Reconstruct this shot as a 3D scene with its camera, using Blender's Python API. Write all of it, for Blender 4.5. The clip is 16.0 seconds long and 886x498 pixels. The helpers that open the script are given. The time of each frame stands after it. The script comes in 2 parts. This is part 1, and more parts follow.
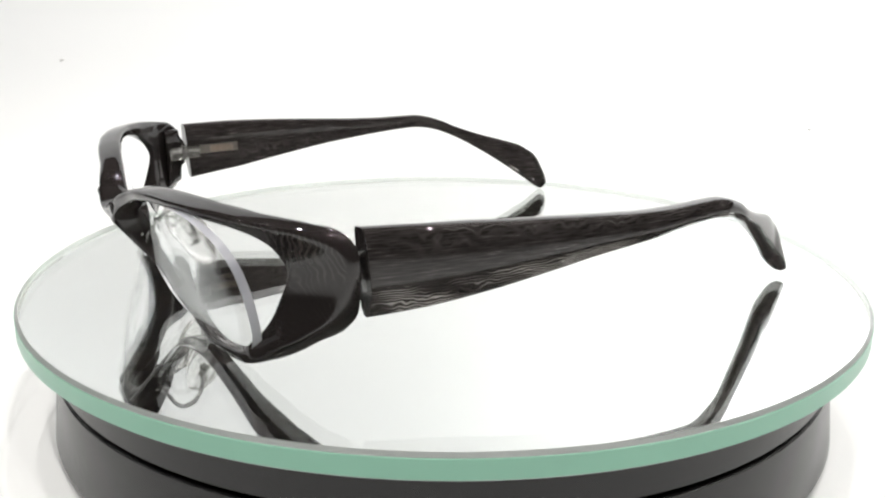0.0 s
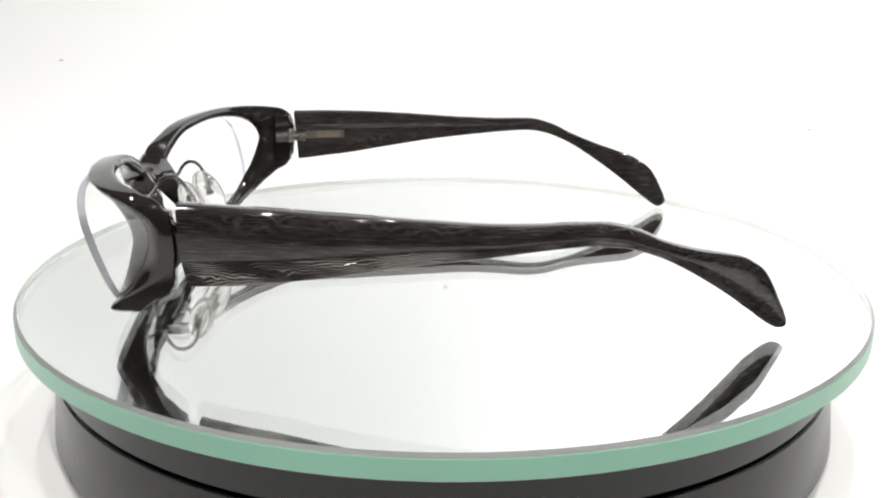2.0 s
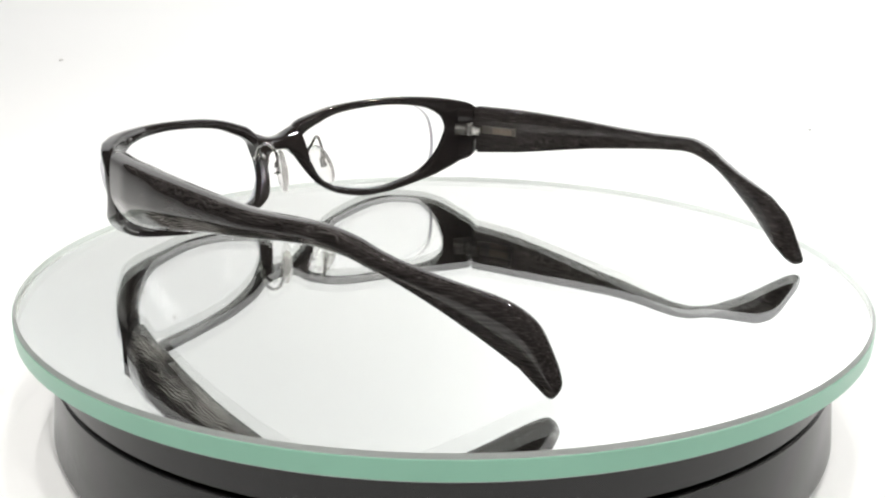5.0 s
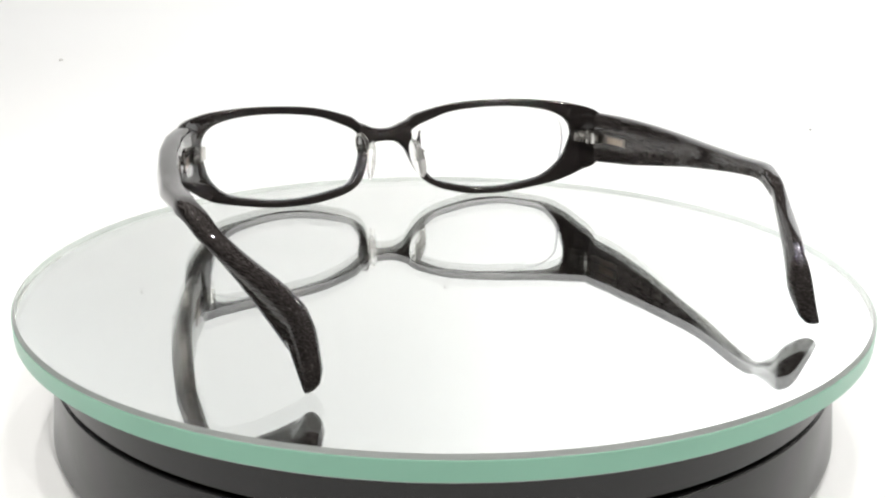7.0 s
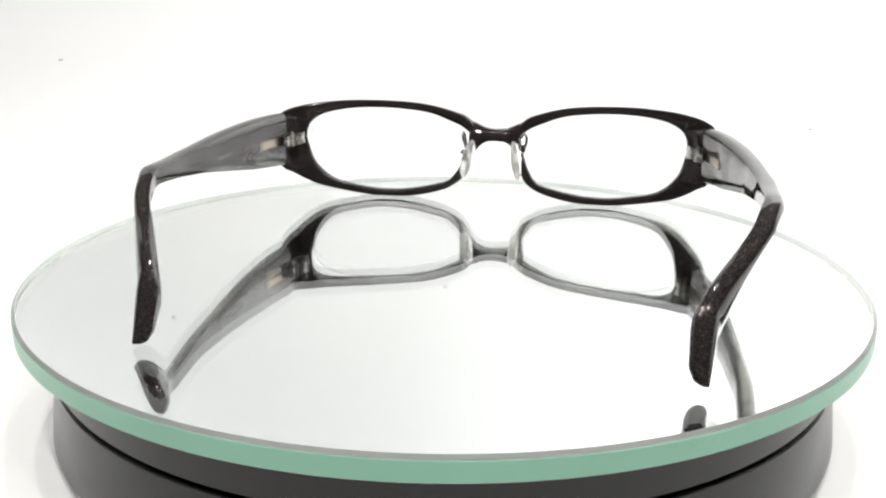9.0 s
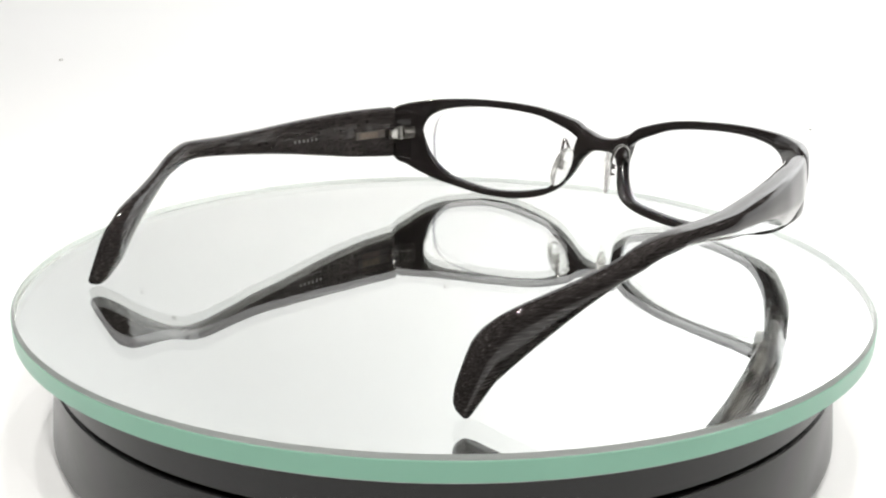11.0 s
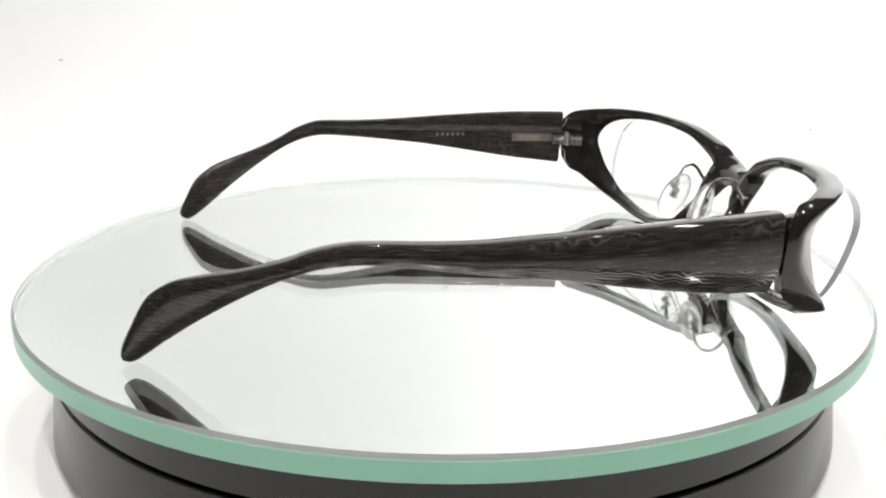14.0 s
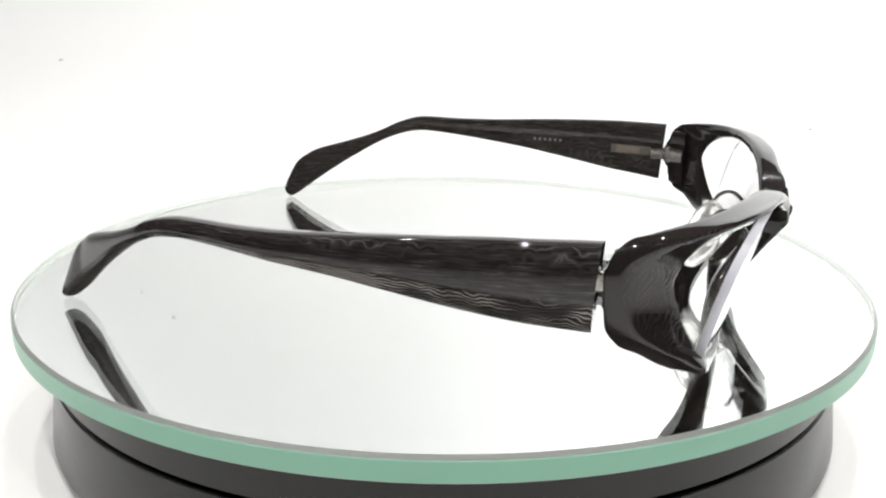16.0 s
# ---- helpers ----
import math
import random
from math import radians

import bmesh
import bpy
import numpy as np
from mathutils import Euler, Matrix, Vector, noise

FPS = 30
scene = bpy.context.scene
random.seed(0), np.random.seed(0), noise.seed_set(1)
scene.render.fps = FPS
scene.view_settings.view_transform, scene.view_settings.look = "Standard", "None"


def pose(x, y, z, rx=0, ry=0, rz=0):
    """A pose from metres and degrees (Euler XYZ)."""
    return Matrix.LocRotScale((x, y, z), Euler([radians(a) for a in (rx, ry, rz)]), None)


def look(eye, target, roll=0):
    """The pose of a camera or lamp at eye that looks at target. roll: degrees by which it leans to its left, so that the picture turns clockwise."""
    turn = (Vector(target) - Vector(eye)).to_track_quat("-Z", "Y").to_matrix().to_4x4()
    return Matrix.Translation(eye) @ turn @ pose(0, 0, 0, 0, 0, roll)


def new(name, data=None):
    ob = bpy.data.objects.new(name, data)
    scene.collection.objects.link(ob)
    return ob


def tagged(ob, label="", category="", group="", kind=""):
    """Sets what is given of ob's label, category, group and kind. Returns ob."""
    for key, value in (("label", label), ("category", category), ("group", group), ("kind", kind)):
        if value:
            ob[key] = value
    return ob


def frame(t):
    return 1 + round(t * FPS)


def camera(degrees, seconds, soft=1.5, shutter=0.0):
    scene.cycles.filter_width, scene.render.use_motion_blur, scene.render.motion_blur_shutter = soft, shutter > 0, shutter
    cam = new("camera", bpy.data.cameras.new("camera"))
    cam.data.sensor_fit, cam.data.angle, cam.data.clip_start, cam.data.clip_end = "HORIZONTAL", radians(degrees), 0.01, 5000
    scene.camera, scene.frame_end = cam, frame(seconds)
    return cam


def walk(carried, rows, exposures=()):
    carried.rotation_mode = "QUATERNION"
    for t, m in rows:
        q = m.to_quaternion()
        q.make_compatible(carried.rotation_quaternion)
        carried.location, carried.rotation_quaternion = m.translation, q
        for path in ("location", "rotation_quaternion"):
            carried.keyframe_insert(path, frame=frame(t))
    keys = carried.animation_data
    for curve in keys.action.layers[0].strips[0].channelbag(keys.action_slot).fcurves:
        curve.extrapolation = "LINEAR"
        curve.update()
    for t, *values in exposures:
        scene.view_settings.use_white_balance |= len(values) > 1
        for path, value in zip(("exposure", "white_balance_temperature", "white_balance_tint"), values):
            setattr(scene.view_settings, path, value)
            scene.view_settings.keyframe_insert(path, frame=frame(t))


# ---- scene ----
EYE = Vector((0.0, -0.2275, 0.0695))
TILT, TURN = radians(16.497), radians(-0.091)
WAY = Vector((math.sin(TURN) * math.cos(TILT), math.cos(TURN) * math.cos(TILT), -math.sin(TILT)))
cam = camera(53.26, 16.0, soft=2.2)
# the camera settles forward by about a millimetre and a half
CREEP = [(0.0, 0.0), (2.0, 0.4), (4.0, 0.7), (8.5, 1.4), (11.5, 1.5), (16.0, 1.6)]
walk(cam, [(t, look(EYE + WAY * (mm * 0.001), EYE + WAY, 0.554)) for t, mm in CREEP])

MM = 0.001


# ---- light ----
world = bpy.data.worlds.new("dim_room_light")
scene.world = world
world.use_nodes = True
world.node_tree.nodes["Background"].inputs[0].default_value = (0.9, 0.95, 1.0, 1)
world.node_tree.nodes["Background"].inputs[1].default_value = 0.05


def area_lamp(name, eye, target, power, sx, sy=None, colour=(1, 1, 1)):
    lamp = bpy.data.lights.new(name, "AREA")
    lamp.energy, lamp.color = power, colour
    if sy:
        lamp.shape, lamp.size, lamp.size_y = "RECTANGLE", sx, sy
    else:
        lamp.shape, lamp.size = "DISK", sx
    ob = new(name, lamp)
    ob.matrix_world = look(eye, target)
    return ob


# two unseen area lamps added to brighten the white sweep, and rows of small bare lamps in the dark ceiling
area_lamp("added_sweep_lamp", (0.95, 0.35, 0.78), (0.70, 1.0, 0.80), 19.0, 0.4, 0.9)
area_lamp("added_sweep_lamp", (-0.95, 0.40, 0.92), (-0.72, 1.1, 1.02), 5.8, 0.4, 0.9)
for x, y, z in [(-0.46, -0.22, 0.64), (-0.25, -0.27, 0.64), (-0.08, -0.28, 0.64), (0.12, -0.28, 0.64), (0.29, -0.26, 0.64), (0.48, -0.22, 0.64),
                (-0.40, 0.14, 0.66), (-0.20, 0.15, 0.66), (-0.02, 0.13, 0.66), (0.15, 0.13, 0.66), (0.34, 0.12, 0.66), (0.52, 0.10, 0.66)]:
    area_lamp("ceiling_spot", (x, y, z), (0, 0, 0), 0.78, 0.014, None, (1, 0.97, 0.93))


# ---- materials ----
def material(name):
    m = bpy.data.materials.new(name)
    m.use_nodes = True
    n = m.node_tree.nodes
    return m, n, m.node_tree.links, n["Principled BSDF"]


def ramp(n, stops):
    r = n.new("ShaderNodeValToRGB")
    e = r.color_ramp.elements
    while len(e) < len(stops):
        e.new(0.5)
    for k, (p, c) in zip(e, stops):
        k.position, k.color = p, (*c, 1) if len(c) == 3 else c
    return r


def noise_tex(n, l, scale, detail=4, stretch=(1, 1, 1), distortion=0.0):
    co = n.new("ShaderNodeTexCoord")
    mp = n.new("ShaderNodeMapping")
    mp.inputs["Scale"].default_value = stretch
    tx = n.new("ShaderNodeTexNoise")
    tx.inputs["Scale"].default_value, tx.inputs["Detail"].default_value = scale, detail
    tx.inputs["Distortion"].default_value = distortion
    l.new(co.outputs["Object"], mp.inputs[0])
    l.new(mp.outputs[0], tx.inputs["Vector"])
    return tx


def plain(name, colour, rough, metal=0.0, vary=0.12, scale=60, bump=0.0):
    m, n, l, b = material(name)
    tx = noise_tex(n, l, scale)
    lo, hi = [c * (1 - vary) for c in colour], [min(1, c * (1 + vary)) for c in colour]
    r = ramp(n, [(0.3, lo), (0.7, hi)])
    l.new(tx.outputs["Fac"], r.inputs[0])
    l.new(r.outputs[0], b.inputs["Base Color"])
    b.inputs["Roughness"].default_value, b.inputs["Metallic"].default_value = rough, metal
    if bump:
        t2 = noise_tex(n, l, scale * 8)
        bp = n.new("ShaderNodeBump")
        bp.inputs["Strength"].default_value, bp.inputs["Distance"].default_value = bump, 0.0002
        l.new(t2.outputs["Fac"], bp.inputs["Height"])
        l.new(bp.outputs[0], b.inputs["Normal"])
    return m


def layered_acetate(name, amount, pitch=2.7, relief=0.10):
    """Polished black acetate pressed from thin wavy sheets: grey lines where the surface cuts through them.

    The mesh carries its place in the sheet, in millimetres: depth, along, height."""
    m, n, l, b = material(name)

    def math_node(op, a, c, d=None):
        k = n.new("ShaderNodeMath")
        k.operation = op
        for i, v in enumerate((a, c, d)):
            if v is None:
                continue
            if isinstance(v, (int, float)):
                k.inputs[i].default_value = v
            else:
                l.new(v, k.inputs[i])
        return k.outputs[0]

    def waver(stretch, detail, rough=0.5):
        mp = n.new("ShaderNodeMapping")
        mp.inputs["Scale"].default_value = stretch
        l.new(at.outputs["Vector"], mp.inputs[0])
        tx = n.new("ShaderNodeTexNoise")
        tx.inputs["Scale"].default_value, tx.inputs["Detail"].default_value = 1.0, detail
        tx.inputs["Roughness"].default_value = rough
        l.new(mp.outputs[0], tx.inputs["Vector"])
        return tx.outputs["Fac"]

    at = n.new("ShaderNodeAttribute")
    at.attribute_name = "sheet"
    sep = n.new("ShaderNodeSeparateXYZ")
    l.new(at.outputs["Vector"], sep.inputs[0])
    cut = n.new("ShaderNodeAttribute")
    cut.attribute_name = "cut"
    swell = waver((0.05, 0.05, 0.20), 1.0)
    ripple = waver((0.2, 0.34, 0.34), 1.0)
    phase = math_node("MULTIPLY_ADD", swell, 4.0, math_node("MULTIPLY_ADD", ripple, 2.6, math_node("MULTIPLY", sep.outputs["X"], pitch)))
    wave = math_node("MULTIPLY_ADD", math_node("SINE", math_node("MULTIPLY", phase, 6.2832), 0.0), 0.5, 0.5)
    r1 = ramp(n, [(0.22, (0, 0, 0)), (1.0, (0.9, 0.9, 0.9))])
    l.new(wave, r1.inputs[0])
    patch = waver((0.1, 0.07, 0.16), 2.0)
    r2 = ramp(n, [(0.34, (0.22, 0.22, 0.22)), (0.56, (1, 1, 1))])
    l.new(patch, r2.inputs[0])
    bands = math_node("MULTIPLY", math_node("MULTIPLY", r1.outputs[0], r2.outputs[0]), cut.outputs["Fac"])
    streak = waver((2.6, 0.16, 3.4), 2.0, 0.6)
    r3 = ramp(n, [(0.42, (0, 0, 0)), (0.72, (0.60, 0.60, 0.60))])
    l.new(streak, r3.inputs[0])
    shown = math_node("MAXIMUM", bands, r3.outputs[0])
    g = amount
    r4 = ramp(n, [(0.0, (0.017, 0.0145, 0.014)), (0.5, (0.017 + 0.030 * g, 0.0145 + 0.028 * g, 0.014 + 0.027 * g)),
                  (1.0, (0.017 + 0.32 * g, 0.0145 + 0.305 * g, 0.014 + 0.295 * g))])
    l.new(shown, r4.inputs[0])
    l.new(r4.outputs[0], b.inputs["Base Color"])
    b.inputs["Roughness"].default_value = 0.03
    b.inputs["IOR"].default_value = 1.5
    bp = n.new("ShaderNodeBump")
    bp.inputs["Strength"].default_value, bp.inputs["Distance"].default_value = relief, 0.0001
    l.new(waver((0.5, 0.075, 0.85), 0.0), bp.inputs["Height"])
    l.new(bp.outputs[0], b.inputs["Normal"])
    return m


def clear(name, colour, rough=0.0, ior=1.5):
    m, n, l, b = material(name)
    b.inputs["Base Color"].default_value = (*colour, 1)
    b.inputs["Transmission Weight"].default_value = 1
    b.inputs["Roughness"].default_value, b.inputs["IOR"].default_value = rough, ior
    return m


WHITE = plain("white_sweep_paper", (0.86, 0.87, 0.87), 0.85, vary=0.01, scale=3)
ROOM = plain("dark_room_paint", (0.05, 0.045, 0.043), 0.9, vary=0.1, scale=2)
ACETATE = layered_acetate("black_polished_acetate", 0.09, 1.3, 0.0)
GRAIN = layered_acetate("streaked_black_acetate", 1.0)
STEEL = plain("polished_steel", (0.60, 0.59, 0.57), 0.09, 1.0, vary=0.06, scale=900)
STEEL_SATIN = plain("satin_nickel", (0.55, 0.535, 0.51), 0.2, 1.0, vary=0.06, scale=900)
STEEL_WARM = plain("warm_steel", (0.27, 0.25, 0.23), 0.28, 1.0, vary=0.1, scale=900)
BRASS = plain("warm_core_metal", (0.42, 0.35, 0.29), 0.3, 1.0, vary=0.12, scale=900)
PRINT = plain("pale_grey_print", (0.14, 0.14, 0.135), 0.4, vary=0.05)
LENS = clear("coated_lens_plastic", (0.985, 0.985, 0.99), 0.0, 1.13)
LENS_EDGE = clear("satin_lens_edge", (0.62, 0.63, 0.69), 0.3, 1.4)
LENS_EDGE.node_tree.nodes["Principled BSDF"].inputs["Transmission Weight"].default_value = 0.45
SILICONE = clear("clear_silicone", (0.96, 0.96, 0.95), 0.12, 1.38)
SILICONE.node_tree.nodes["Principled BSDF"].inputs["Transmission Weight"].default_value = 0.86
PLATE = clear("clear_plate_glass", (0.985, 0.998, 0.982), 0.0, 1.52)
BEVEL = clear("ground_glass_bevel", (0.74, 0.80, 0.77), 0.32, 1.5)
BEVEL.node_tree.nodes["Principled BSDF"].inputs["Transmission Weight"].default_value = 0.72
SILVER = plain("silvered_mirror_back", (0.965, 0.972, 0.96), 0.0, 1.0, vary=0.0)
GREEN_EDGE = plain("ground_green_glass_edge", (0.26, 0.53, 0.395), 0.32, vary=0.04, scale=40, bump=0.05)
ARRIS = plain("bevelled_glass_arris", (0.40, 0.45, 0.425), 0.45, vary=0.06, scale=200)
DRUM = plain("black_satin_plastic", (0.007, 0.007, 0.0075), 0.24, vary=0.1, scale=400, bump=0.03)
SMUDGE = plain("grey_smudge", (0.56, 0.56, 0.55), 0.9, vary=0.2, scale=500)
DRUM.node_tree.nodes["Principled BSDF"].inputs["IOR"].default_value = 1.42
GAP = plain("black_shadow_gap", (0.004, 0.004, 0.004), 0.7, vary=0.0)


# ---- building helpers ----
def finish(ob, mats, smooth=True, sharp=40):
    for m in (mats if isinstance(mats, (list, tuple)) else [mats]):
        ob.data.materials.append(m)
    for p in ob.data.polygons:
        p.use_smooth = smooth
    if smooth:
        ob.data.set_sharp_from_angle(angle=radians(sharp))
    return ob


def part(name, bm, mats, parent=None, label="", sharp=40):
    bmesh.ops.recalc_face_normals(bm, faces=bm.faces)
    me = bpy.data.meshes.new(name)
    bm.to_mesh(me)
    bm.free()
    ob = new(name, me)
    finish(ob, mats, True, sharp)
    if parent:
        ob.parent = parent
    if label:
        tagged(ob, label)
    return ob


def thing(name, label, category, group=""):
    e = new(name)
    e.empty_display_size = 0.02
    return tagged(e, label, category, group)


def loft(bm, rings, closed=False, caps=True, mat=0):
    """Skin between rings of equal count; each ring is a closed loop of points."""
    vs = [[bm.verts.new(p) for p in r] for r in rings]
    k = len(vs[0])
    pairs = list(zip(vs, vs[1:])) + ([(vs[-1], vs[0])] if closed else [])
    for a, b in pairs:
        for i in range(k):
            f = bm.faces.new((a[i], a[(i + 1) % k], b[(i + 1) % k], b[i]))
            f.material_index = mat
    if caps and not closed:
        bm.faces.new(vs[0][::-1]).material_index = mat
        bm.faces.new(vs[-1]).material_index = mat
    return vs


def box(bm, lo, hi, bevel=0.0, m=None):
    r = bmesh.ops.create_cube(bm, size=1)
    c = [(a + b) / 2 for a, b in zip(lo, hi)]
    s = [abs(b - a) for a, b in zip(lo, hi)]
    mat = Matrix.Translation(c) @ Matrix.Diagonal((*s, 1))
    bmesh.ops.transform(bm, matrix=(m or Matrix()) @ mat, verts=r["verts"])
    if bevel:
        es = {e for v in r["verts"] for e in v.link_edges}
        bmesh.ops.bevel(bm, geom=list(es), offset=bevel, segments=2, affect="EDGES", profile=0.6)


def tube(bm, pts, r, sides=10):
    """A round wire through the points."""
    pts = [Vector(p) for p in pts]
    rings, up = [], Vector((0.31, 0.2, 0.93)).normalized()
    for i, p in enumerate(pts):
        d = (pts[min(i + 1, len(pts) - 1)] - pts[max(i - 1, 0)]).normalized()
        a = d.cross(up).normalized()
        b = d.cross(a)
        rings.append([p + r * (a * math.cos(2 * math.pi * k / sides) + b * math.sin(2 * math.pi * k / sides)) for k in range(sides)])
    loft(bm, rings)


def spline(pts, n, closed=False):
    """n points evenly in parameter along a Catmull-Rom curve."""
    P = [np.array(p, float) for p in pts]
    m = len(P)
    out = []
    span = m if closed else m - 1
    for j in range(n):
        u = j * span / (n if closed else n - 1)
        i = min(int(u), span - 1)
        f = u - i
        g = (lambda k: P[k % m]) if closed else (lambda k: P[min(max(k, 0), m - 1)])
        a, b, c, d = g(i - 1), g(i), g(i + 1), g(i + 2)
        out.append(0.5 * (2 * b + (c - a) * f + (2 * a - 5 * b + 4 * c - d) * f * f + (3 * b - a - 3 * c + d) * f ** 3))
    return out


def lay_sheet(ob, rule, cuts=(1.0,)):
    """Store on each point its depth, length and height in the pressed sheet, in millimetres, and how plainly its layers show there."""
    at = ob.data.attributes.new("sheet", "FLOAT_VECTOR", "POINT")
    for v, d in zip(ob.data.vertices, at.data):
        d.vector = rule(v.co.x / MM, v.co.y / MM, v.co.z / MM)
    at = ob.data.attributes.new("cut", "FLOAT", "POINT")
    for k, d in enumerate(at.data):
        d.value = cuts[k % len(cuts)]
    return ob


def lathe(bm, prof, n=160, mats=None):
    """Turn a profile of (radius, height) about z, from axis to axis."""
    rows = []
    for r, z in prof:
        if r < 1e-7:
            rows.append([bm.verts.new((0, 0, z))])
        else:
            rows.append([bm.verts.new((r * math.cos(2 * math.pi * k / n), r * math.sin(2 * math.pi * k / n), z)) for k in range(n)])
    for j, (a, b) in enumerate(zip(rows, rows[1:])):
        for k in range(n):
            k2 = (k + 1) % n
            vs = [a[0], b[k2], b[k]] if len(a) == 1 else ([a[k], a[k2], b[0]] if len(b) == 1 else [a[k], a[k2], b[k2], b[k]])
            f = bm.faces.new(vs)
            if mats:
                f.material_index = mats[j]


# ---- setting ----
TABLE_Z = -0.0352
BACK_Y = 1.0


def build_setting():
    # white paper sweep: table, curve and upright, with thickness
    prof = [(-0.75, TABLE_Z), (BACK_Y - 0.8, TABLE_Z)]
    for k in range(1, 25):
        a = math.pi / 2 * k / 24
        prof.append((BACK_Y - 0.8 + 0.8 * math.sin(a), TABLE_Z + 0.8 - 0.8 * math.cos(a)))
    prof.append((BACK_Y, 0.95))
    outer = [(y, z - 0.004) for y, z in prof[:2]] + [(y + 0.004, z - 0.004) for y, z in prof[2:]]
    bm = bmesh.new()
    loft(bm, [[(x, y, z) for y, z in prof + outer[::-1]] for x in (-1.3, 0, 1.3)])
    ob = part("backdrop", bm, WHITE)
    tagged(ob, "seamless white paper sweep, brightly lit", "backdrop", kind="structure")
    for (x, y, z), way, r in [((-0.2985, 0.4709, 0.0120), (0, -0.339, 0.941), 0.0017), ((0.2416, 0.3588, -0.0193), (0, -0.198, 0.980), 0.0009),
                              ((0.0017, 0.8494, 0.2975), (0, -0.812, 0.584), 0.0030), ((-0.3635, 0.8891, 0.3585), (0, -0.861, 0.508), 0.0032), ((-0.3926, 0.8598, 0.3124), (0, -0.825, 0.566), 0.0024)]:
        bm = bmesh.new()
        way = Vector(way)
        m = Matrix.Translation(Vector((x, y, z)) + way * 0.0004) @ way.to_track_quat("Z", "Y").to_matrix().to_4x4() @ Matrix.Diagonal((r, r * 1.3, 0.0008, 1))
        bmesh.ops.create_uvsphere(bm, u_segments=12, v_segments=8, radius=1, matrix=m)
        part("paper_blemish", bm, SMUDGE, ob, "small grey blemish on the paper")
    # the dark room round it
    for name, lo, hi in [("wall_behind", (-1.7, -1.6, -0.8), (1.7, -1.55, 1.6)),
                         ("wall_back", (-1.7, 1.25, -0.8), (1.7, 1.30, 1.6)),
                         ("wall_left", (-1.75, -1.6, -0.8), (-1.7, 1.3, 1.6)),
                         ("wall_right", (1.7, -1.6, -0.8), (1.75, 1.3, 1.6)),
                         ("ceiling", (-1.75, -1.6, 1.6), (1.75, 1.3, 1.65)),
                         ("table", (-1.3, -1.0, -0.10), (1.3, 1.1, TABLE_Z - 0.0042)),
                         ("floor", (-1.75, -1.6, -0.85), (1.75, 1.3, -0.8))]:
        bm = bmesh.new()
        box(bm, lo, hi)
        tagged(part(name, bm, ROOM), "plain dark painted studio surface", name.split("_")[0], kind="structure")


# ---- turntable ----
R_PLATE, R_DRUM, T_PLATE = 0.105, 0.098, 0.005


def build_turntable():
    base = thing("turntable_base", "round glossy black plastic turntable base with a dark groove", "turntable")
    bm = bmesh.new()
    lathe(bm, [(0, -T_PLATE - 0.0002), (R_DRUM - 0.0006, -T_PLATE - 0.0002), (R_DRUM, -T_PLATE - 0.0008), (R_DRUM, -0.0156), (R_DRUM - 0.0004, -0.0159), (0, -0.0159)])
    part("upper_ring", bm, DRUM, base)
    bm = bmesh.new()
    lathe(bm, [(0, -0.0159), (R_DRUM - 0.0022, -0.0159), (R_DRUM - 0.0022, -0.0170), (0, -0.0170)])
    part("groove", bm, GAP, base, "dark recessed shadow gap")
    bm = bmesh.new()
    lathe(bm, [(0, -0.0170), (R_DRUM - 0.0004, -0.0170), (R_DRUM, -0.0173), (R_DRUM + 0.0018, -0.0325), (R_DRUM + 0.0010, -0.0345), (R_DRUM - 0.002, -0.0352), (0, -0.0352)])
    part("lower_body", bm, DRUM, base)
    plate = thing("mirror_plate", "round mirror plate of thick greenish glass on the turntable", "mirror")
    bm = bmesh.new()
    c = 0.0007
    lathe(bm, [(0, 0), (R_PLATE - c, 0), (R_PLATE, -c), (R_PLATE, -T_PLATE + c * 0.5), (R_PLATE - c * 0.5, -T_PLATE), (0, -T_PLATE)],
          256, [0, 3, 1, 1, 2])
    part("glass_plate", bm, [PLATE, ARRIS, SILVER, BEVEL], plate, sharp=20).visible_shadow = False
    bm = bmesh.new()
    r0, r1 = R_PLATE + 0.00002, R_PLATE + 0.00014
    loft(bm, [[(r * math.cos(2 * math.pi * k / 256), r * math.sin(2 * math.pi * k / 256), z) for r, z in
               ((r0, -c * 1.1), (r1, -c * 1.2), (r1, -T_PLATE + c * 0.6), (r0, -T_PLATE + c * 0.5))] for k in range(256)], closed=True)
    part("ground_edge", bm, GREEN_EDGE, plate, "finely ground mint green glass edge", sharp=15)
    return plate


# ---- eyeglasses ----
X0 = 5.2     # the frame lies a little off the turning axis, in millimetres


def lerp(v, xs, ys):
    return float(np.interp(v, xs, ys))


def lean(x, z):
    """How far up the tilted front a height lies, 0 at the lower rim to 1 at the brow."""
    h = lerp(abs(x), [12, 30], [20, 30])
    return min(1, max(0, z) / h) ** 1.1


def front_y(x, z):
    x = abs(x)
    top = lerp(x, [0, 10, 18, 30, 40, 50, 57, 62, 66, 68.5, 70.2], [84.3, 83.4, 81.7, 80.5, 78.6, 75.6, 72.4, 69, 64.8, 61, 57.5])
    low = lerp(x, [7, 12, 15, 20, 27, 35, 42, 52, 57, 61.5, 66, 68.5, 70.2], [69, 69.2, 69.8, 70.4, 70.9, 71, 70.5, 69.6, 69.6, 69.4, 64.8, 61, 57.5])
    return low + (top - low) * lean(x, z)


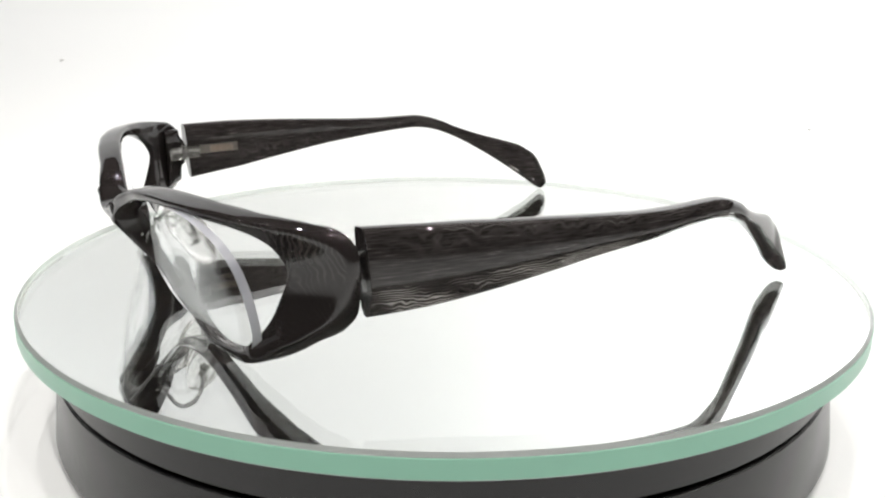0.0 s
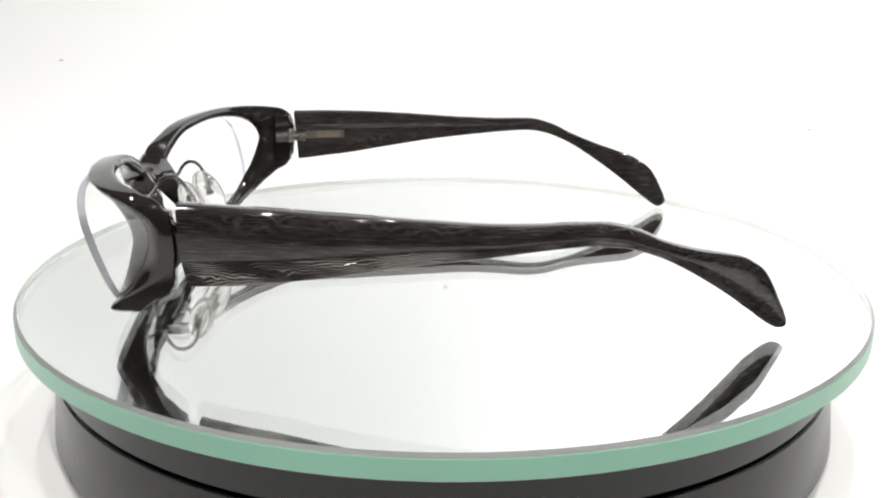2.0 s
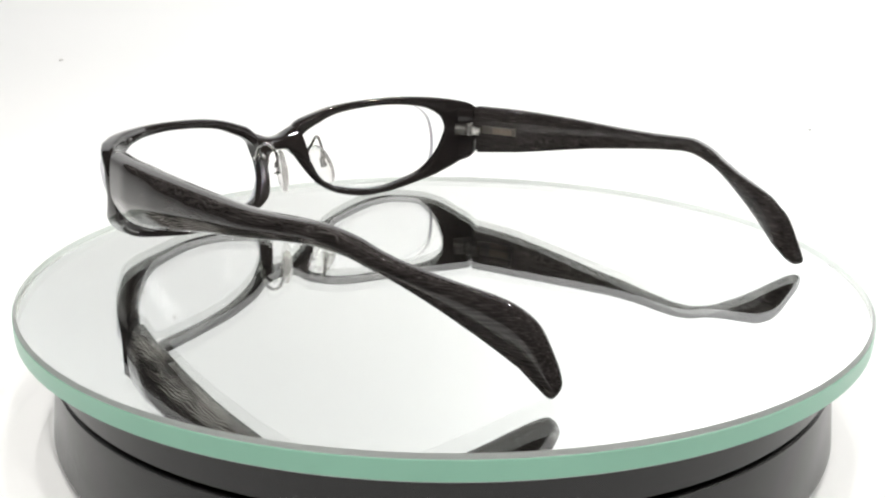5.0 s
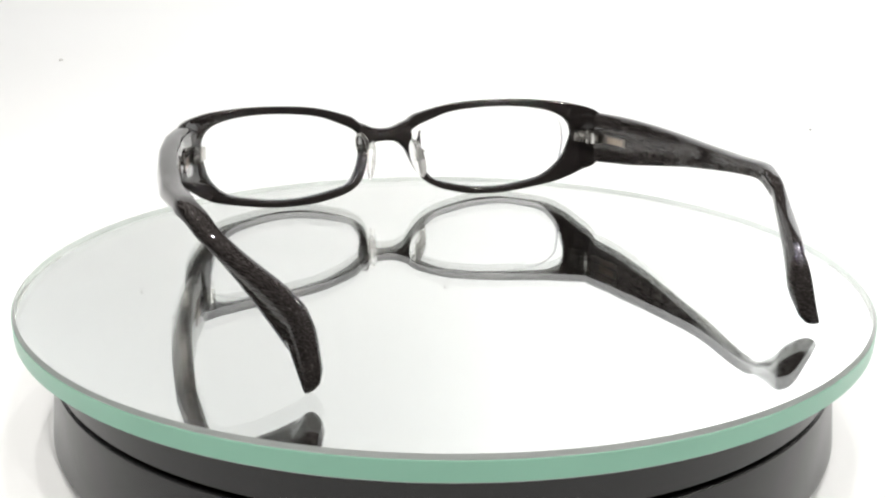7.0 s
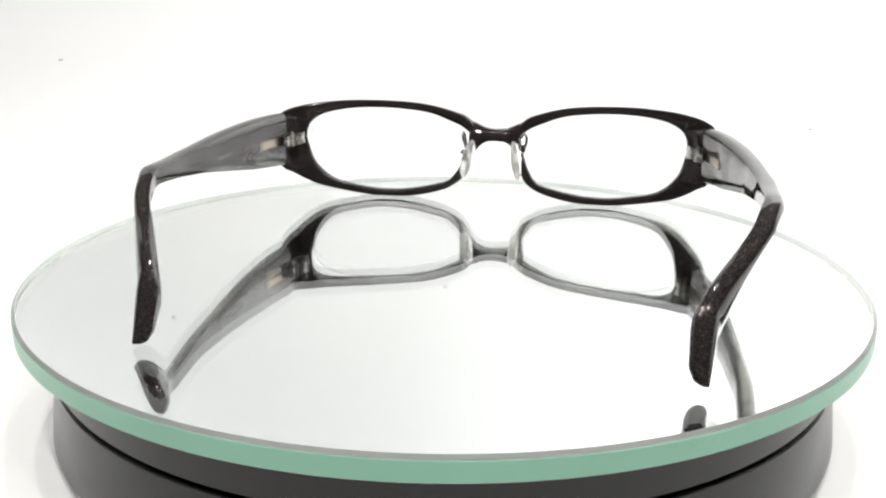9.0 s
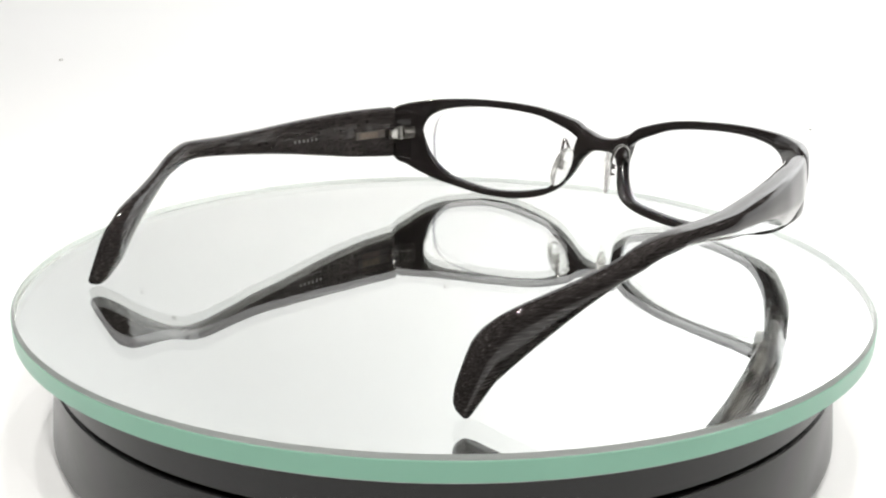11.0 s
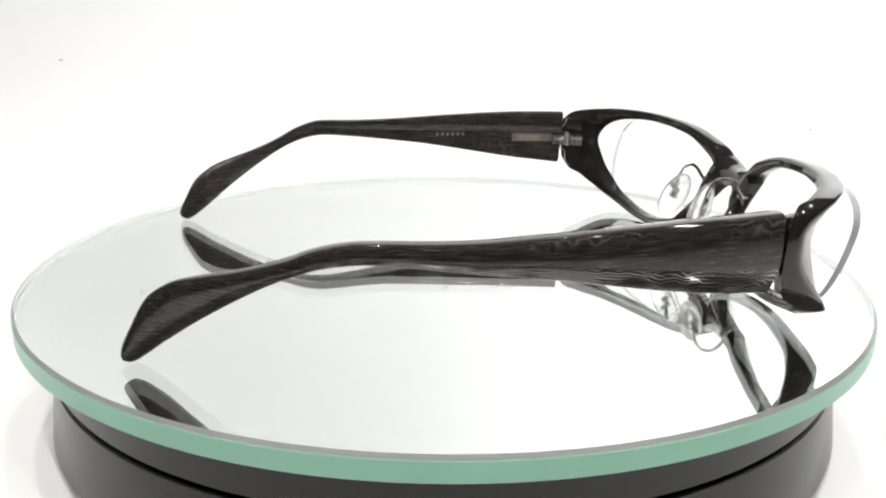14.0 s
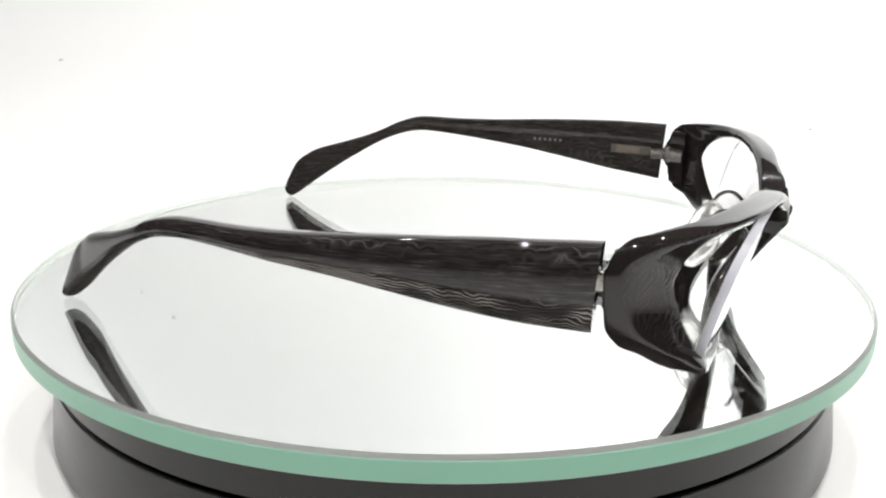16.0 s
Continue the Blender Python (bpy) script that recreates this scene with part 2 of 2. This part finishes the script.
def back_y(x, z):
    x = abs(x)
    top = lerp(x, [0, 10, 20, 32, 42, 51, 59.6, 66, 67.3, 68.6, 69.5, 70.2], [77.5, 77.3, 76.3, 74.6, 72.2, 69.2, 64.3, 57.6, 54.8, 53.7, 52.4, 52.1])
    low = lerp(x, [7, 12, 15, 20, 27, 35, 42, 52, 57, 62, 66, 67.3, 68.6, 69.5, 70.2], [64.5, 65.2, 66, 66.5, 67, 67, 66.6, 65, 63.4, 60.8, 56.5, 53.4, 52.6, 51.2, 50.9])
    return low + (top - low) * lean(x, z)


# inner edge x, z; outer edge x, z; how far the front face is hollowed at the inner and the outer edge; how far the top slopes to the front
RIM = [((9.0, 20.4), (5.5, 20.8), 0, 0, 0), ((12, 23), (10, 25.9), 0, 0, 0.2), ((15.8, 24.8), (14.5, 28.0), 0, 0, 0.5),
       ((21.6, 27.1), (21, 30.0), 0, 0, 0.9), ((27.3, 28.3), (27, 31.1), 0, 0, 1.2), ((34.8, 29.1), (34.7, 31.8), 0.3, 0, 1.5),
       ((44.1, 29.4), (44.5, 32.2), 0.8, 0, 1.6), ((52.5, 28.8), (54, 32.0), 1.8, 0, 1.6), ((58, 27.5), (62, 31.2), 3.6, 0.1, 1.2),
       ((61.2, 25), (68.0, 29.3), 4.9, 0.3, 0.8), ((62.2, 21.2), (70.2, 24.5), 5.9, 1.7, 0), ((61.6, 17), (70.0, 17.8), 5.4, 1.7, 0),
       ((60.5, 12.5), (68.8, 12.3), 4.0, 0.2, 0), ((58.3, 8.8), (65.2, 8.3), 2.6, 0, 0), ((55.6, 6.2), (61.2, 5.0), 1.3, 0, 0),
       ((51.8, 4.4), (55.5, 2.7), 0.4, 0, 0), ((42.3, 2.5), (43, 0.35), 0, 0, 0), ((34.6, 2.1), (34.5, 0.0), 0, 0, 0), ((26.8, 2.9), (26.5, 0.5), 0, 0, 0),
       ((17.3, 5.0), (17, 2.8), 0, 0, 0), ((14.4, 6.5), (11.8, 5.6), 0, 0, 0), ((12.3, 9.3), (9.3, 8.8), 0, 0, 0),
       ((10.4, 13.1), (7.8, 12.3), 0, 0, 0), ((9.1, 17.3), (6.4, 16.8), 0, 0, 0)]


def rounded_quad(ib, jf, of, ob, n=20, power=0.58):
    """A loop inside the quad inner-back, inner-front, outer-front, outer-back, with rounded corners."""
    out = []
    for k in range(n):
        a = 2 * math.pi * (k + 0.5) / n
        c, s = math.cos(a), math.sin(a)
        u = 0.5 + (0.56 if c > 0 else 0.5) * math.copysign(abs(c) ** power, c)
        v = 0.5 + 0.5 * math.copysign(abs(s) ** power, s)
        out.append((1 - u) * ((1 - v) * ib + v * jf) + u * ((1 - v) * ob + v * of))
    return out


def to_world(side, p):
    return ((side * p[0] + X0) * MM, p[1] * MM, p[2] * MM)


def build_front(parent):
    bm = bmesh.new()
    rows = spline([(*i, *o, a, b, c) for i, o, a, b, c in RIM], 120, True)
    cuts = []     # the layers show where the front is hollowed out
    for side in (1, -1):
        rings = []
        for xi, zi, xo, zo, hi, ho, slope in rows:
            jb = np.array((xi, back_y(xi, zi), zi))
            jf = np.array((xi, front_y(xi, zi) - hi, zi))
            of = np.array((xo, front_y(xo, zo) - ho, zo - 0.6 * slope))
            ob = np.array((xo, back_y(xo, zo), zo))
            crisp = lerp(xo, [58, 66], [0.58, 0.38])
            cuts += [lerp(hi, [1, 3.5], [0.08, 1.0]) if math.sin(2 * math.pi * (k + 0.5) / 20) > 0.3 else 0.08 for k in range(20)]
            rings.append([to_world(side, p) for p in rounded_quad(jb, jf, of, ob, power=crisp)])
        loft(bm, rings, closed=True)
    # solid rear block of each end piece, against which the arm closes
    for side in (1, -1):
        rings = []
        for y, xi, xo, zl, zh in [(51.4, 66.6, 68.8, 17.5, 24.0), (52.5, 66.4, 68.9, 16.2, 25.6), (52.9, 66.2, 68.9, 12.2, 27.6), (54.5, 65.1, 68.6, 11.6, 27.8), (57, 63.7, 67.4, 11.0, 27.6)]:
            quad = [np.array((x, y, z)) for x, z in ((xi, zl), (xi, zh), (xo, zh), (xo, zl))]
            rings.append([to_world(side, p) for p in rounded_quad(*quad, n=24, power=0.3)])
        loft(bm, rings)
    # bridge
    rings = []
    for k in range(25):
        x = -9 + 18 * k / 24
        a = abs(x)
        top = lerp(a, [0, 2, 4, 6, 9], [22.4, 22.5, 22.9, 23.6, 24.6])
        low = lerp(a, [0, 3, 4.5, 6, 7, 9], [18.5, 18.3, 17.6, 16.2, 14.5, 13.5])
        fl = min(84.6, front_y(8, low))
        quad = [np.array((x, y, z)) for y, z in ((fl - 6.6, low), (fl, low - 0.3), (84.9, top - 0.6), (77.6, top))]
        rings.append([to_world(1, p) for p in rounded_quad(*quad)])
    loft(bm, rings)
    ob = part("front_frame", bm, ACETATE, parent, "glossy black acetate front", sharp=50)
    return lay_sheet(ob, lambda x, y, z: (76 + 0.3 * (z - 15) - 0.0014 * (x - X0) ** 2 - y, x, z), cuts + [0.08] * (len(ob.data.vertices) - len(cuts)))


def lens_y(x, z):
    return 76.4 - 0.0016 * x * x + 0.286 * (z - 15) + 1.6 * max(0, 1 - x / 25)


LENS_RIM = [(8.2, 20.4), (11.3, 23.8), (15.3, 25.7), (21.3, 27.8), (27.1, 28.9), (34.8, 29.6), (44.1, 29.9), (52.5, 29.3),
            (59, 27.4), (62.6, 24), (63.4, 19.5), (62.6, 14), (60.6, 9), (56.5, 5), (51, 2.9), (45.6, 2.1), (36.2, 1.5), (26.4, 2.1),
            (18.1, 4), (14.5, 6), (11.5, 10), (9.4, 14.6), (8.3, 18)]


def build_lens(parent, side):
    bm = bmesh.new()
    rim = spline(LENS_RIM, 88, True)
    cx, cz, steps = 36.0, 16.0, 8
    sheets = []
    for off in (0.0, -1.7):
        rows = [[bm.verts.new(to_world(side, (cx, lens_y(cx, cz) + off, cz)))]]
        for s in range(1, steps + 1):
            f = s / steps
            rows.append([bm.verts.new(to_world(side, (cx + (x - cx) * f, lens_y(cx + (x - cx) * f, cz + (z - cz) * f) + off, cz + (z - cz) * f))) for x, z in rim])
        for a, b in zip(rows, rows[1:]):
            for k in range(88):
                k2 = (k + 1) % 88
                bm.faces.new([a[0], b[k2], b[k]] if len(a) == 1 else [a[k], a[k2], b[k2], b[k]])
        sheets.append(rows[-1])
    a, b = sheets
    for k in range(88):
        bm.faces.new([a[k], a[(k + 1) % 88], b[(k + 1) % 88], b[k]]).material_index = 1
    ob = part("lens", bm, [LENS, LENS_EDGE], parent, "clear lens with a satin polished edge", sharp=35)
    ob.visible_shadow = False
    return ob


# the arm's upper and lower outline, y and z, from the hinge to the tip
ARM = [((51.1, 29.0), (49.9, 12.5)), ((42, 28.95), (42, 13.3)), ((33.5, 28.8), (34, 14.2)), ((24, 28.4), (24, 15.8)),
       ((14, 27.9), (14.5, 17.4)), ((4, 27.3), (4, 19.1)), ((-6.3, 26.75), (-6.5, 20.4)), ((-17, 26.6), (-17, 21.7)),
       ((-25, 26.8), (-24, 22.4)), ((-31, 26.7), (-29, 22.65)), ((-37.2, 25.1), (-34.2, 22.0)), ((-42.1, 22.9), (-38.8, 20.6)),
       ((-49.9, 20.1), (-44, 18.2)), ((-58.3, 17.8), (-51, 14.0)), ((-62.3, 16.5), (-56.5, 10.3)), ((-65.0, 14.9), (-60.5, 7.4)),
       ((-67.3, 13.2), (-63.6, 5.0)), ((-69.2, 10.6), (-66.0, 3.2)), ((-71.0, 7.2), (-68.2, 1.6)), ((-72.3, 4.6), (-69.6, 0.75)), ((-72.9, 3.1), (-70.6, 0.3)),
       ((-73.1, 2.1), (-71.5, 0.25)), ((-73.0, 1.4), (-72.4, 0.6))]


def arm_x(y):
    return lerp(y, [-73, -65, -50, -40, -31, -10, 10, 25, 40, 51.6], [55.2, 57.2, 65.0, 70.2, 73.4, 75.9, 76.1, 75.6, 74.0, 71.5])


def splay(side, y):
    """One arm stands a little wider than the other."""
    return lerp(y, [-73, -40, 20, 51], [0.9, 0.9, 0.5, 0.0] if side < 0 else [-0.6, -0.4, -0.1, 0.0])


# outer face: fraction from the top and share of the thickness; then the inner face back up
SECTION = [(0.0, 0.44), (0.008, 0.66), (0.03, 0.78), (0.08, 0.845), (0.18, 0.90), (0.28, 0.94), (0.38, 0.97), (0.48, 0.992), (0.555, 1.0), (0.59, 0.995), (0.62, 0.975),
           (0.66, 0.94), (0.72, 0.88), (0.80, 0.79), (0.88, 0.70), (0.955, 0.58), (0.988, 0.46), (1.0, 0.32), (0.985, 0.14), (0.93, 0.02), (0.7, 0.0), (0.5, 0.0), (0.3, 0.0), (0.07, 0.02), (0.015, 0.14)]


def build_arm(parent, side):
    rows = spline([(*a, *b) for a, b in ARM], 75)
    rings = []
    for i, (yt, zt, yb, zb) in enumerate(rows):
        ym = (yt + yb) / 2
        th = lerp(ym, [-72.7, -72.3, -71.7, -70.4, -66, -55, -42, -30, 10, 30, 50], [0.7, 2.0, 3.2, 4.3, 5.2, 4.8, 4.2, 4.3, 5.4, 6.1, 6.1])
        ring = []
        soft = lerp(ym, [-58, -38], [0.95, 0.0])
        for j, (f, w) in enumerate(SECTION):
            arc = 0.5 * max(0, 1 - (2 * f - 1) ** 2) ** 0.46
            w += soft * ((0.5 + arc if j < 18 else 0.5 - arc) - w)
            y, z = yt + (yb - yt) * f, zt + (zb - zt) * f
            ring.append(to_world(side, (arm_x(y) + splay(side, y) - th + w * th, y, z + (0.6 * lerp(y, [-45, -30, 45], [0, 1, 1]) * (1 - f) if side < 0 else 0))))
        rings.append(ring)
    bm = bmesh.new()
    loft(bm, rings)
    arm = part("temple_arm", bm, GRAIN, parent, "black acetate arm with grey wood-like streaks", sharp=50)
    lay_sheet(arm, lambda x, y, z: (arm_x(y) - side * (x - X0) - 0.07 * z, y + 200 * side, z),
              [lerp(yt, [-58, -36], [0.3, 1.0]) * (lerp(f, [0, 0.22, 0.32, 0.56, 0.68, 1], [0.7, 0.6, 0.12, 0.12, 1.3, 1.3]) if j < 18 else lerp(f, [0.3, 0.7], [0.22, 0.6]))
               for yt, zt, yb, zb in rows for j, (f, w) in enumerate(SECTION)])
    # inlaid hinge plate and printed marks on the inner face
    bm = bmesh.new()
    inner = lambda y: arm_x(y) + splay(side, y) - lerp(y, [-30, 10, 30, 50], [4.3, 5.4, 6.1, 6.1])
    for y0, y1, z0, z1 in [(34.5, 50.0, 19.7, 22.6)]:
        n = 6
        ring = []
        for k in range(n + 1):
            y = y0 + (y1 - y0) * k / n
            x = inner(y)
            ring.append([to_world(side, p) for p in ((x + 0.5, y, z0), (x - 0.25, y, z0 + 0.15), (x - 0.25, y, z1 - 0.15), (x + 0.5, y, z1))])
        loft(bm, ring)
    part("hinge_plate", bm, STEEL_WARM, arm, "warm metal core plate")
    bm = bmesh.new()
    ring = []
    for k in range(4):
        y = 36 + 7.5 * k / 3
        x = inner(y)
        ring.append([to_world(side, p) for p in ((x, y, 20.0), (x - 0.34, y, 20.1), (x - 0.34, y, 22.1), (x, y, 22.2))])
    loft(bm, ring)
    part("rivet_plate", bm, BRASS, arm, "small brass-coloured inlay")
    if side < 0:
        bm = bmesh.new()
        for k in range(6):
            y = 18.0 - 1.7 * k
            x = inner(y)
            p = [to_world(side, (x + dx, y + dy, 22.2 + dz)) for dx in (-0.05, 0.2) for dy, dz in ((-0.42, -0.45), (0.42, -0.45), (0.42, 0.45), (-0.42, 0.45))]
            vs = [bm.verts.new(q) for q in p]
            for f in ((0, 1, 2, 3), (4, 5, 6, 7), (0, 1, 5, 4), (1, 2, 6, 5), (2, 3, 7, 6), (3, 0, 4, 7)):
                bm.faces.new([vs[j] for j in f])
        part("printed_mark", bm, PRINT, arm, "row of pale printed bars")
    return arm


def build_hinge(parent, side):
    m = Matrix.Translation((X0 * MM, 0, 0)) @ Matrix.Diagonal((side, 1, 1, 1))
    mm = lambda v: [c * MM for c in v]
    tilt = m @ Matrix.Translation(mm((64.9, 52.2, 21.0)))
    bm = bmesh.new()
    bmesh.ops.create_cone(bm, cap_ends=True, segments=16, radius1=0.55 * MM, radius2=0.55 * MM, depth=4.9 * MM, matrix=tilt)
    hinge = part("hinge", bm, STEEL, parent, "small satin nickel barrel hinge")
    for z0, z1 in ((-2.2, -1.38), (-1.30, -0.46), (-0.40, 0.40), (0.46, 1.30), (1.38, 2.2)):
        bm = bmesh.new()
        bmesh.ops.create_cone(bm, cap_ends=True, segments=16, radius1=1.3 * MM, radius2=1.3 * MM, depth=(z1 - z0) * MM,
                              matrix=tilt @ Matrix.Translation((0, 0, (z0 + z1) / 2 * MM)))
        part("knuckle", bm, STEEL_SATIN, hinge, sharp=30)
    bm = bmesh.new()
    box(bm, mm((-1.3, 0.2, -2.0)), mm((0.5, 4.2, 2.0)), 0.25 * MM, tilt @ pose(-0.0006, 0.001, 0, 0, 0, 26))
    part("front_leaf", bm, STEEL_SATIN, hinge)
    bm = bmesh.new()
    box(bm, mm((-0.8, -5.2, -1.7)), mm((0.7, -0.2, 1.7)), 0.2 * MM, tilt @ pose(0.0003, 0, 0, 0, 0, -6))
    part("arm_leaf", bm, STEEL_SATIN, hinge)
    bm = bmesh.new()
    bmesh.ops.create_cone(bm, cap_ends=True, segments=16, radius1=0.95 * MM, radius2=0.8 * MM, depth=0.5 * MM, matrix=tilt @ Matrix.Translation((0, 0, 2.5 * MM)))
    part("hinge_screw", bm, STEEL, hinge)


def build_pad(parent, side):
    # wire arm from the rim, looping up and back to the pad
    pts = spline([(9.4, 78, 17.0), (10.2, 76.2, 17.3), (10.7, 74.6, 18.8), (10.9, 73.5, 20.6), (10.6, 72.0, 21.9), (10.1, 70.3, 22.3), (9.5, 68.7, 21.7), (9.1, 67.4, 20.2), (8.9, 66.6, 18.1), (8.9, 66.2, 15.6)], 48)
    bm = bmesh.new()
    tube(bm, [to_world(side, p) for p in pts], 0.5 * MM)
    bmesh.ops.create_uvsphere(bm, u_segments=14, v_segments=10, radius=0.8 * MM, matrix=Matrix.Translation(to_world(side, (9.9, 75.2, 17.3))))
    arm = part("pad_arm", bm, STEEL, parent, "bent steel wire arm")
    def pad_space(centre, sx, sy, sz):
        up = Vector((-2.4 * side, 5.5, 11.6)).normalized()
        out = Vector((0.94 * side, 0.30, 0.05))
        out = (out - up * out.dot(up)).normalized()
        wide = up.cross(out)
        m = Matrix((out * sx, wide * sy, up * sz)).transposed().to_4x4()
        return Matrix.Translation(to_world(side, centre)) @ m

    bm = bmesh.new()
    bmesh.ops.create_uvsphere(bm, u_segments=32, v_segments=20, radius=1, matrix=pad_space((8.0, 65.6, 14.3), 1.55 * MM, 3.5 * MM, 6.7 * MM))
    pad = part("nose_pad", bm, SILICONE, parent, "clear silicone nose pad")
    pad.visible_shadow = False
    bm = bmesh.new()
    box(bm, [-0.45, -0.8, -1.5], [0.45, 0.8, 1.5], 0.2 * MM, pad_space((8.9, 66.0, 14.8), MM, MM, MM))
    part("pad_box", bm, STEEL, pad)
    for dz in (-1.0, 1.0):
        bm = bmesh.new()
        box(bm, [-0.3, -0.9, -0.22], [1.5, 0.9, 0.22], 0.1 * MM, pad_space((8.9, 66.0, 14.8 + dz), MM, MM, MM))
        part("box_lug", bm, STEEL, pad)
    bm = bmesh.new()
    bmesh.ops.create_uvsphere(bm, u_segments=14, v_segments=10, radius=0.7, matrix=pad_space((9.8, 66.2, 16.6), MM, MM, MM))
    part("pad_screw", bm, STEEL, pad)
    for k in range(3):
        bm = bmesh.new()
        bmesh.ops.create_uvsphere(bm, u_segments=14, v_segments=10, radius=0.62 * MM, matrix=Matrix.Translation(to_world(side, (9.7 + 0.3 * k, 76.6 - 0.5 * k, 15.4 + 0.95 * k))))
        part("solder_bead", bm, STEEL, arm)
    # rivet in the bridge
    bm = bmesh.new()
    bmesh.ops.create_uvsphere(bm, u_segments=14, v_segments=10, radius=0.75 * MM, matrix=Matrix.Translation(to_world(side, (7.2, 77.6, 21.9))))
    part("bridge_rivet", bm, STEEL, parent)


def build_eyeglasses():
    g = thing("eyeglasses", "black acetate eyeglasses with clear lenses, arms open, on the mirror", "eyeglasses")
    build_front(g)
    for side in (1, -1):
        build_lens(g, side)
        build_arm(g, side)
        build_hinge(g, side)
        build_pad(g, side)
    return g


build_setting()
PLATE_THING = build_turntable()
GLASSES = build_eyeglasses()


def turned(t):
    s = t - 8.6
    return -3.35 - 14.1317 * s + 0.00489 * s * s


def motions():
    rows = [(k * 0.5, pose(0, 0, 0, 0, 0, turned(k * 0.5))) for k in range(33)]
    walk(PLATE_THING, rows)
    walk(GLASSES, rows)


motions()
